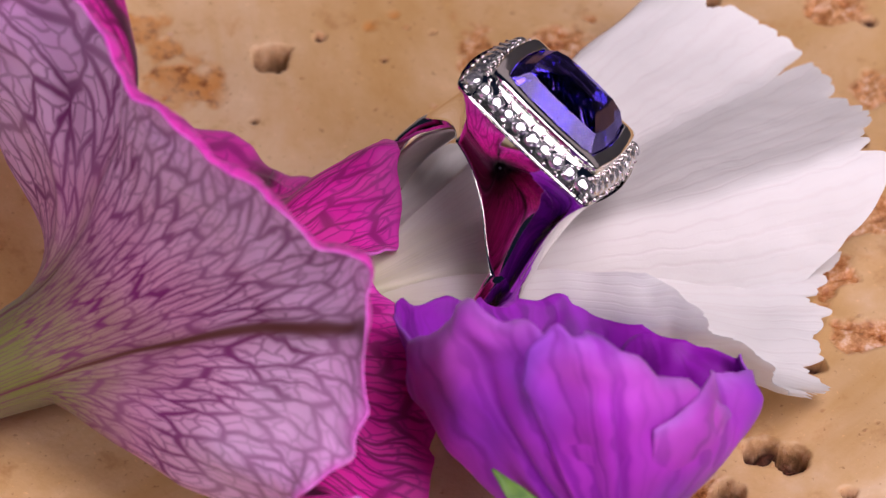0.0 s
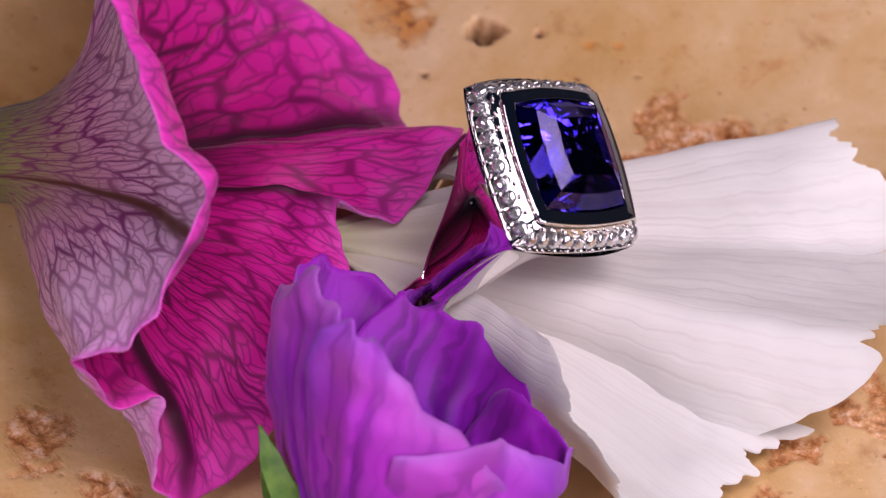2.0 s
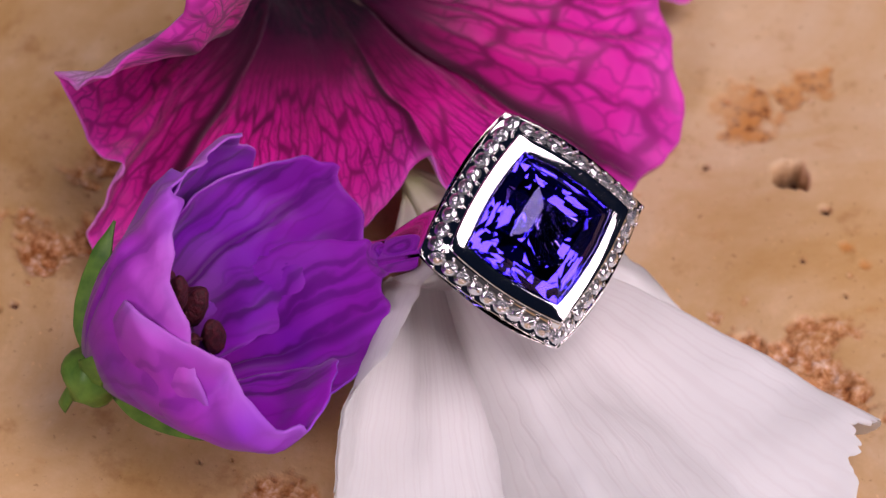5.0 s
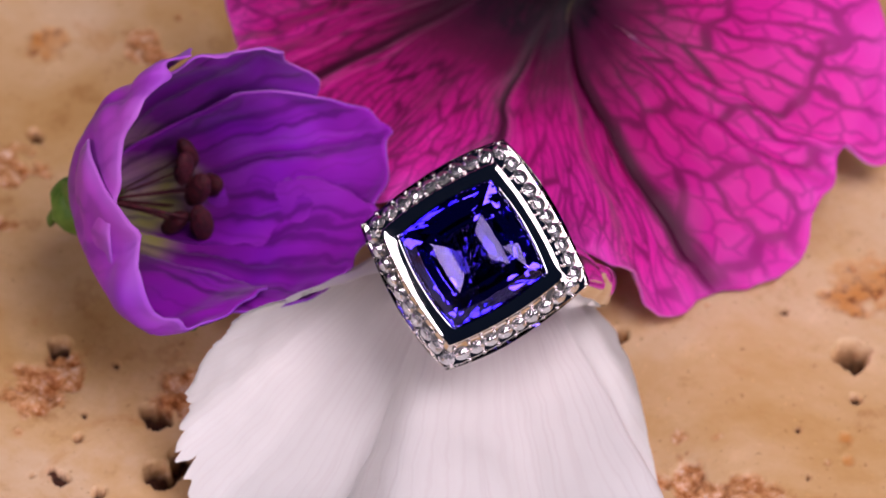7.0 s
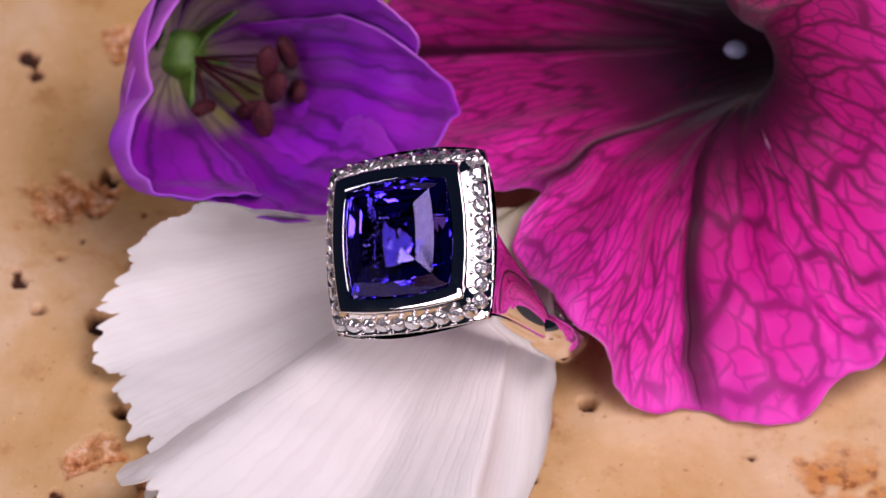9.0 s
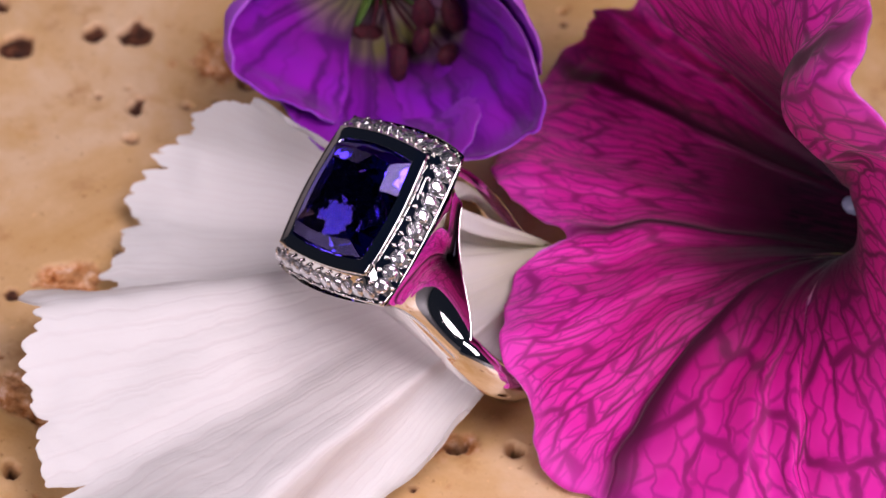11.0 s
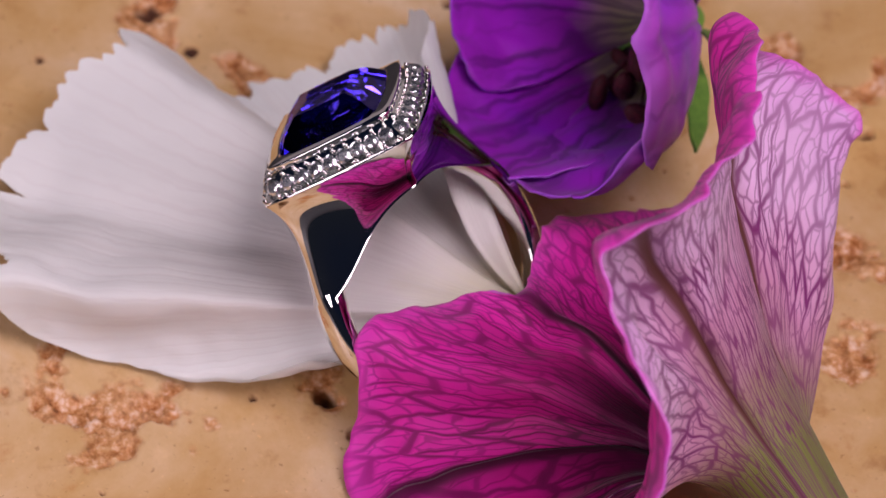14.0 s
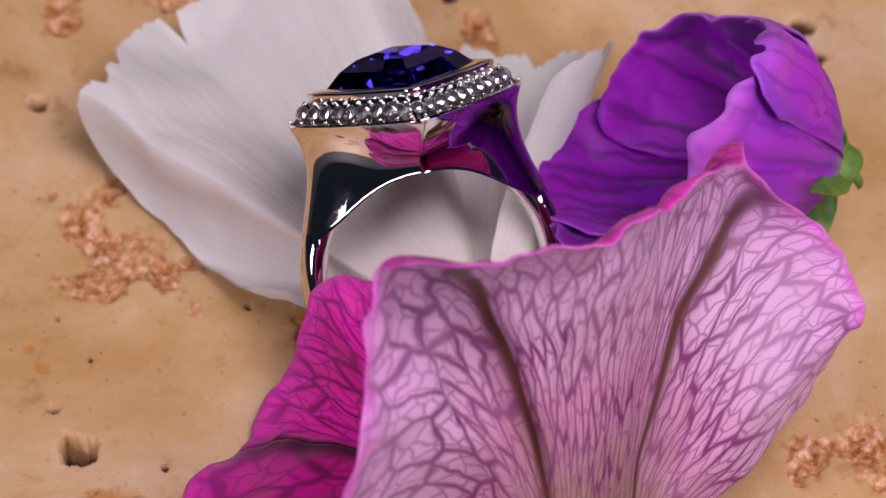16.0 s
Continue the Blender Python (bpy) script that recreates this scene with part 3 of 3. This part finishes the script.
        ob.parent, ob.matrix_local = halo, m @ Matrix.Rotation(rnd.uniform(0, 0.8), 4, "Z") @ Matrix.Rotation(rnd.uniform(-0.1, 0.1), 4, "X") @ Matrix.Rotation(rnd.uniform(-0.1, 0.1), 4, "Y")
        i, p, tangent, out = slope_frame(run[-1] * (k + 1.0) / count)
        for a in (0.06, 0.94):
            q = Vector(lo[i] * (1 - a) + hi[i] * a)
            bead = new("bead", bead_mesh)
            bead.parent = halo
            bead.matrix_local = Matrix.Translation((q + out * 0.16) * MM)
    return ring


# ---- the petunia ----
PETUNIA_RIM = [(-18.4, 6.4, 0.6), (-14.5, 6.3, 1.8), (-11.3, 5.9, 4.0), (-9.5, 5.4, 8.4), (-7.0, 4.0, 10.7), (-4.6, 0.3, 10.5), (-2.8, -3.0, 9.6),
               (-3.4, -6.2, 10.8), (-4.8, -8.5, 12.1), (-1.0, -9.8, 10.3), (2.6, -11.3, 9.2), (4.8, -13.5, 9.2), (7.0, -19.1, 6.4), (9.4, -26, 4.8),
               (10.9, -31.6, 4.2), (8.8, -33.8, 6.0), (6.4, -31.8, 12.4), (4.9, -34.5, 12.0), (4.8, -36.6, 15.1), (4.8, -38.4, 19.2), (7.0, -34.6, 23.3),
               (5.2, -29.2, 27.6), (4.6, -27.2, 31.4), (3.8, -27.0, 34.3), (0.6, -27.5, 35.9), (-3.5, -27.0, 38.0), (-9.3, -26.3, 38.9), (-12, -26, 40.6),
               (-20, -22, 42.5), (-27.3, -15.9, 45.4), (-28.5, -11.3, 43.2), (-33, -12.5, 37), (-38.9, -15, 34.1), (-42, -13, 24), (-44, -5, 12),
               (-40, 4.6, 3.5), (-35.2, 2.4, 5.0), (-33, 4.4, 3.6), (-30.5, 5.3, 4.2), (-26.5, 7.3, 1.6), (-22, 7.6, 1.2)]
PETUNIA_RIBS = (0, 8, 14, 21, 29)   # where the five midribs meet the rim


def petunia():
    throat = np.array((-24.0, -27.0, 10.0))
    axis = np.array((0.74, 0.52, 0.42))
    axis /= np.linalg.norm(axis)
    flower = thing("petunia_flower", (-24.0, -27.0, 0.3), "magenta petunia with dark throat and pale veined back, on stone", "flower")
    e1 = np.cross(axis, (0, 0, 1.0))
    e1 /= np.linalg.norm(e1)
    e2 = np.cross(axis, e1)
    nu, nv, tube = 480, 60, 14
    turns = []
    for p in PETUNIA_RIM:
        d = np.array(p) - throat
        turns.append(math.atan2(d @ e2, d @ e1))
    turns = list(np.unwrap(turns))
    total = turns[-1] - turns[0]
    sign = 1 if total > 0 else -1
    # the lobes share the round evenly from midrib to midrib, by the length of the rim
    count = len(PETUNIA_RIM)
    edge_pts = np.array([catmull(PETUNIA_RIM, i / nu * count) for i in range(nu + 1)])
    length = np.concatenate([[0], np.cumsum(np.linalg.norm(np.diff(edge_pts, axis=0), axis=1))])
    marks = [np.interp(k * nu / count, range(nu + 1), length) for k in PETUNIA_RIBS] + [length[-1]]
    lobe_u = np.interp(length, marks, [0, 0.2, 0.4, 0.6, 0.8, 1.0])
    verts, uvs = [], []
    for i in range(nu):
        u = lobe_u[i]
        t = i / nu * count
        k = int(t)
        rim = catmull(PETUNIA_RIM, t)
        a0 = turns[k]
        a1 = turns[k + 1] if k < len(turns) - 1 else turns[0] + sign * 2 * math.pi
        ang = a0 + (a1 - a0) * (t - k)
        round_ = math.cos(ang) * e1 + math.sin(ang) * e2
        edge = throat + 4.2 * round_
        frill = 0.5 * math.sin(u * 2 * math.pi * 37) * 0.6 + 0.5 * math.sin(u * 2 * math.pi * 61 + 1)
        for j in range(tube):
            q = j / tube
            back = throat - axis * (26 * (1 - q)) + np.array((0, 0, -3.0)) * (1 - q) ** 2
            r = 2.0 + 2.2 * q ** 2.2
            p = back + r * round_
            p[2] = max(p[2], 0.4)
            verts.append(p)
            uvs.append((u, 0.12 * q))
        for j in range(nv):
            q = j / (nv - 1)
            reach = np.linalg.norm(rim - edge)
            p = bezier(edge, edge + axis * 0.30 * reach + round_ * 1.0, rim - (rim - (throat + axis * 12)) * 0.30 + axis * min(7.5, max(0.0, rim[2] - 14) * 0.42), rim, q)
            belly = math.exp(-((t - 17.0) / 2.6) ** 2) * math.sin(math.pi * q)
            p = p + np.array((-0.5, -4.2, -2.2)) * belly
            grow = q ** 2.5
            p = p + ripple(p, 0.16, 1.3 * q) + ripple(p, 0.45, 0.5 * grow) + axis * frill * 0.16 * q ** 5
            rib = 0.5 + 0.5 * math.cos(u * 2 * math.pi * 5)
            p = p + axis * (2.0 * rib ** 22 - 0.8 * rib ** 3) * math.sin(math.pi * min(1, q * 1.02)) ** 0.8
            p[2] = max(p[2], 0.35)
            verts.append(p)
            uvs.append((u, 0.12 + 0.88 * q))
    rows = tube + nv
    faces = grid_faces(nu, rows, True)
    # an own seam for the coordinates
    seam = len(verts)
    verts += verts[:rows]
    uvs += [(1.0, b) for _, b in uvs[:rows]]
    faces = [f if max(f) < (nu - 1) * rows + rows and not (min(f) < rows and max(f) >= (nu - 1) * rows) else tuple(x + seam if x < rows else x for x in f) for f in faces]
    if sign > 0:
        faces = [f[::-1] for f in faces]
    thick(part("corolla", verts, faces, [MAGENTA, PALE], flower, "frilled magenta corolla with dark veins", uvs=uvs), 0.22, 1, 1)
    # pistil head deep in the throat
    bm = bmesh.new()
    bmesh.ops.create_icosphere(bm, subdivisions=3, radius=1.0)
    pv = [np.array(v.co) * (1.1, 0.9, 0.7) for v in bm.verts]
    pf = [tuple(v.index for v in f.verts) for f in bm.faces]
    bm.free()
    part("stigma", [p + throat + axis * 1.5 for p in pv], pf, [plain_material("stigma_skin", (0.20, 0.22, 0.34), (0.34, 0.36, 0.50), 0.4)], flower, "pale stigma in the throat")
    return flower


# ---- the geranium ----
CUP_BASE = np.array((25.5, -26.2, 10.0))
CUP_RIM = [(2.4, -14.5, 15.0), (6.2, -9.0, 13.6), (12, -6.4, 12.3), (19.3, -5.9, 13.5), (28.2, -7.3, 14.0), (27.0, -16.0, 20.4), (21.0, -21.0, 26.2), (16.0, -20.3, 27.5), (10.5, -20.5, 24.0), (4.5, -19.0, 17.2)]


def geranium():
    flower = thing("geranium_flower", tuple(CUP_BASE * (1, 1, 0) + (0, 0, 0.3)), "half-open violet geranium with dark red anthers, leaning on the white petals", "flower")
    centre = np.mean(CUP_RIM, axis=0)
    axis = centre - CUP_BASE
    depth = np.linalg.norm(axis)
    axis /= depth
    for k in range(5):
        verts, uvs, nu, nv = [], [], 49, 36
        lift = 0.35 * (k % 2) + 0.12 * k
        for i in range(nu):
            w = -1 + 2 * i / (nu - 1)
            t = (2 * k + w * 1.55) % 10
            rim = catmull(CUP_RIM, t)
            out = rim - centre
            out -= axis * (out @ axis)
            out /= np.linalg.norm(out)
            top = 1.0 - 0.30 * abs(w) ** 3.0
            tip = 0.05 * math.exp(-(w / 0.10) ** 2) + 0.05 * noise.noise(Vector((w * 5, k * 9.1, 0.7)))
            for j in range(nv):
                q = j / (nv - 1) * (top + tip)
                p = bezier(CUP_BASE + out * 1.2, CUP_BASE + out * 5.6 + axis * 2.4, rim - axis * 6 + out * 0.6, rim, q)
                p = p + out * (lift + 0.7 * w * q) + ripple(p + k * 40, 0.22, 1.1 * q) + ripple(p + k * 40, 0.6, 0.38 * q * q)
                p = p - out * 0.45 * math.exp(-(w / 0.05) ** 2) * math.sin(math.pi * min(q, 1))
                p[2] = max(p[2], 0.35)
                verts.append(p)
                uvs.append((k * 0.2 + 0.08 * w, j / (nv - 1)))
        faces = grid_faces(nu, nv)
        a, b, c = (np.array(verts[x]) for x in faces[len(faces) // 2][:3])
        if np.cross(b - a, c - a) @ (a - centre) > 0:
            faces = [f[::-1] for f in faces]
        thick(part("petal", verts, faces, [VIOLET, LILAC], flower, uvs=uvs), 0.2, 1, 1)
    # green base, sepals and stamens
    bm = bmesh.new()
    bmesh.ops.create_icosphere(bm, subdivisions=3, radius=1.0)
    ball = [np.array(v.co) for v in bm.verts]
    ball_faces = [tuple(v.index for v in f.verts) for f in bm.faces]
    bm.free()
    part("receptacle", [CUP_BASE - axis * 0.4 + p * (2.5 + 0.25 * math.cos(5 * math.atan2(p[1], p[2]))) for p in ball], ball_faces, [GREEN], flower, "rounded green base")
    verts, round_n, steps = [], 12, 8
    for k in range(steps):
        q = k / (steps - 1)
        p = CUP_BASE - axis * (1.6 + 1.9 * q) + np.array((0, 0, -1.6)) * q * q
        for r in range(round_n):
            a = 2 * math.pi * r / round_n
            verts.append(p + (0.75 - 0.1 * q) * (math.cos(a) * np.cross(axis, (0, 0, 1.0)) + math.sin(a) * np.cross(axis, np.cross(axis, (0, 0, 1.0)))))
    part("stem", verts, [(k * round_n + r, k * round_n + (r + 1) % round_n, (k + 1) * round_n + (r + 1) % round_n, (k + 1) * round_n + r) for k in range(steps - 1) for r in range(round_n)]
         + [tuple((steps - 1) * round_n + r for r in range(round_n))], [GREEN], flower, "short cut green stem")
    for tip, side in (((12.5, -26.5, 8.0), (0.3, -0.4, 0.85)), ((23.2, -12.5, 5.0), (0.8, 0.3, 0.5)), ((15.7, -28.5, 17.5), (0.95, -0.14, 0.28)), ((27.0, -23.5, 15.5), (0.95, -0.14, 0.28))):
        tip, side = np.array(tip, float), np.array(side, float)
        way = tip - CUP_BASE
        away = -axis + 0.0
        flat = np.cross(way, side)
        flat /= np.linalg.norm(flat)
        verts, nu, nv = [], 15, 26
        for i in range(nu):
            w = -1 + 2 * i / (nu - 1)
            for j in range(nv):
                q = j / (nv - 1)
                half = 2.9 * (q + 0.15) ** 0.5 * (1 - q) ** 0.8 + 0.08
                p = CUP_BASE + way * q + away * 2.2 * math.sin(math.pi * q) + flat * half * w + away * (-0.9 * w * w * (1 - q)) + ripple(CUP_BASE + way * q + flat * w, 0.5, 0.3 * q)
                p[2] = max(p[2], 0.3)
                verts.append(p)
        thick(part("sepal", verts, grid_faces(nu, nv), [GREEN], flower, "pointed green sepal"), 0.25)
    rnd = random.Random(3)
    for tip in ((18, -22, 13.5), (16.3, -24, 12.7), (23.4, -22.1, 7.3), (16.6, -22.2, 7.2), (18.4, -18.8, 9.8), (17.4, -20.8, 11.6), (19.6, -21.0, 8.6), (15.4, -22.0, 9.8)):
        tip = np.array(tip, float)
        start = CUP_BASE + axis * 1.5
        bend = (start + tip) / 2 + axis * 1.2
        ring_n, steps, verts = 8, 12, []
        for s in range(steps):
            q = s / (steps - 1)
            p = (1 - q) ** 2 * start + 2 * q * (1 - q) * bend + q * q * tip
            for r in range(ring_n):
                a = 2 * math.pi * r / ring_n
                verts.append(p + 0.28 * (1 - 0.4 * q) * np.array((math.cos(a), 0.3 * math.sin(a), math.sin(a))))
        fil = part("filament", verts, [(s * ring_n + r, s * ring_n + (r + 1) % ring_n, (s + 1) * ring_n + (r + 1) % ring_n, (s + 1) * ring_n + r) for s in range(steps - 1) for r in range(ring_n)], [ANTHER], flower)
        turn = np.array(Euler((rnd.uniform(0, 3), rnd.uniform(0, 3), rnd.uniform(0, 3))).to_matrix())
        part("anther", [tip + turn @ (p * (2.0, 1.0, 1.05) * (1 - 0.25 * abs(p[1]) ** 2)) + ripple(p * 3, 1.0, 0.12) for p in ball], ball_faces, [ANTHER], fil, "dark red anther")
    return flower


# ---- the white petals ----
def white_petal(label, claw, rim, mid_lift, teeth, seed, smooth_to=0.0, droop=0.0, bow=0.0):
    claw = np.array(claw, float)
    rim = np.array(rim, float)
    low = np.mean(rim, axis=0)
    ob = thing("white_petal", (low[0], low[1], 0.3), label, "petal", "loose white petals")
    way = rim.mean(0) - claw
    way /= np.linalg.norm(way)
    cross = np.cross((0, 0, 1.0), way)
    cross /= np.linalg.norm(cross)
    verts, uvs, nu, nv = [], [], 301, 50
    n = len(rim) - 1
    rnd = random.Random(seed)
    phase = [rnd.uniform(0, 6.28) for _ in range(4)]
    for i in range(nu):
        u = i / (nu - 1)
        edge = catmull(rim, min(u * n, n - 1e-6), False)
        lobe = abs(noise.noise(Vector((u * teeth, seed * 7.3, 0.4))))
        small = abs(noise.noise(Vector((u * teeth * 3.1, seed * 3.7, 2.2))))
        notch = 0.10 * (1 - min(1.0, lobe * 3.2) ** 0.6) + 0.035 * (1 - min(1.0, small * 3.5) ** 0.6) + 0.05 * noise.noise(Vector((u * 5, seed, 9.1)))
        ragged = min(1.0, max(0.0, (u - smooth_to) / 0.08)) * min(1.0, (1 - u) / 0.2) * (0.45 + 0.9 * abs(noise.noise(Vector((u * 4.0, seed * 1.7, 5.0)))))
        cut = 1.0 - max(0.0, notch) * min(1, 8 * u * (1 - u)) * ragged
        a = claw + cross * (u - 0.5) * -1.6
        for j in range(nv):
            q = j / (nv - 1) * cut
            side = a + (edge - a) * 0.30
            side[2] = a[2] * 0.9 + 0.1 * edge[2] + mid_lift
            far = a + (edge - a) * 0.68
            far[2] = 0.35 * a[2] * 0.4 + 0.65 * edge[2] + mid_lift
            p = bezier(a, side, far, edge, q)
            fold = 0.75 * math.sin(u * 13 + phase[1]) + 0.4 * math.sin(u * 27 + phase[2])
            p = p + np.array((0, 0, 1.0)) * fold * 0.28 * math.sin(math.pi * min(1, q)) ** 0.7 + ripple(p + seed * 50, 0.13, 0.8 * q) + ripple(p + seed * 50, 0.5, 0.22 * q)
            p[1] += bow * max(0.0, (u - 0.7) / 0.3) * math.sin(math.pi * min(1.0, q)) * (1 - 0.5 * q)
            p[2] = max(p[2] - droop * max(0.0, (u - 0.86) / 0.14) ** 2 * math.sin(math.pi * min(1.0, 0.15 + 0.7 * q)), 0.35)
            verts.append(p)
            uvs.append((u, j / (nv - 1)))
    verts, uvs, cut_row = np.array(verts).reshape(nu, nv, 3), np.array(uvs).reshape(nu, nv, 2), 9
    thick(part("blade", verts[:, cut_row:].reshape(-1, 3), grid_faces(nu, nv - cut_row), [IVORY], ob, uvs=uvs[:, cut_row:].reshape(-1, 2)), 0.22).modifiers[0].use_rim = False
    thick(part("claw", verts[:, :cut_row + 1].reshape(-1, 3), grid_faces(nu, cut_row + 1), [IVORY], ob, "yellow-green narrow claw", uvs=uvs[:, :cut_row + 1].reshape(-1, 2)), 0.22).modifiers[0].use_rim = False
    return ob


build_ring()
petunia()
geranium()
white_petal("large white fringed petal lying flat on the stone", (-5.4, -10.6, 8.6),
            [(-5.6, 8.4, 6.4), (-4.4, 14, 3.4), (-1.8, 19.5, 1.0), (1.0, 26.5, 0.9), (3.2, 32.0, 2.2), (4.6, 34.8, 7.2), (8.5, 34.6, 7.2), (13.8, 34.6, 5.3), (18.4, 34.0, 3.8), (22.2, 32.0, 5.5),
             (26.8, 28.0, 8.2), (29.8, 22.7, 10.4), (30.6, 17.6, 7.4), (27.0, 12.0, 3.4)], 0.6, 13, 1, 0.36, 2.2)
white_petal("creased white petal with a curled edge, beside a violet flower", (-4.4, -9.8, 7.8),
            [(28.2, 16.5, 1.4), (30.2, 11.5, 1.6), (31.4, 7.0, 1.8), (32.6, 3.1, 1.8), (32.7, -0.4, 4.3), (32.0, -2.9, 7.0), (27.5, -4.4, 12.0), (24.3, -4.6, 15.0), (18.0, -3.4, 15.0)], 1.0, 11, 2, bow=3.2)


def motions():
    """The slab and all that lies on it turn together before the camera."""
    times = [0.5 * k for k in range(33)]
    for ob, m in TURNED:
        walk(ob, [(t, spin(t) @ m) for t in times])


motions()
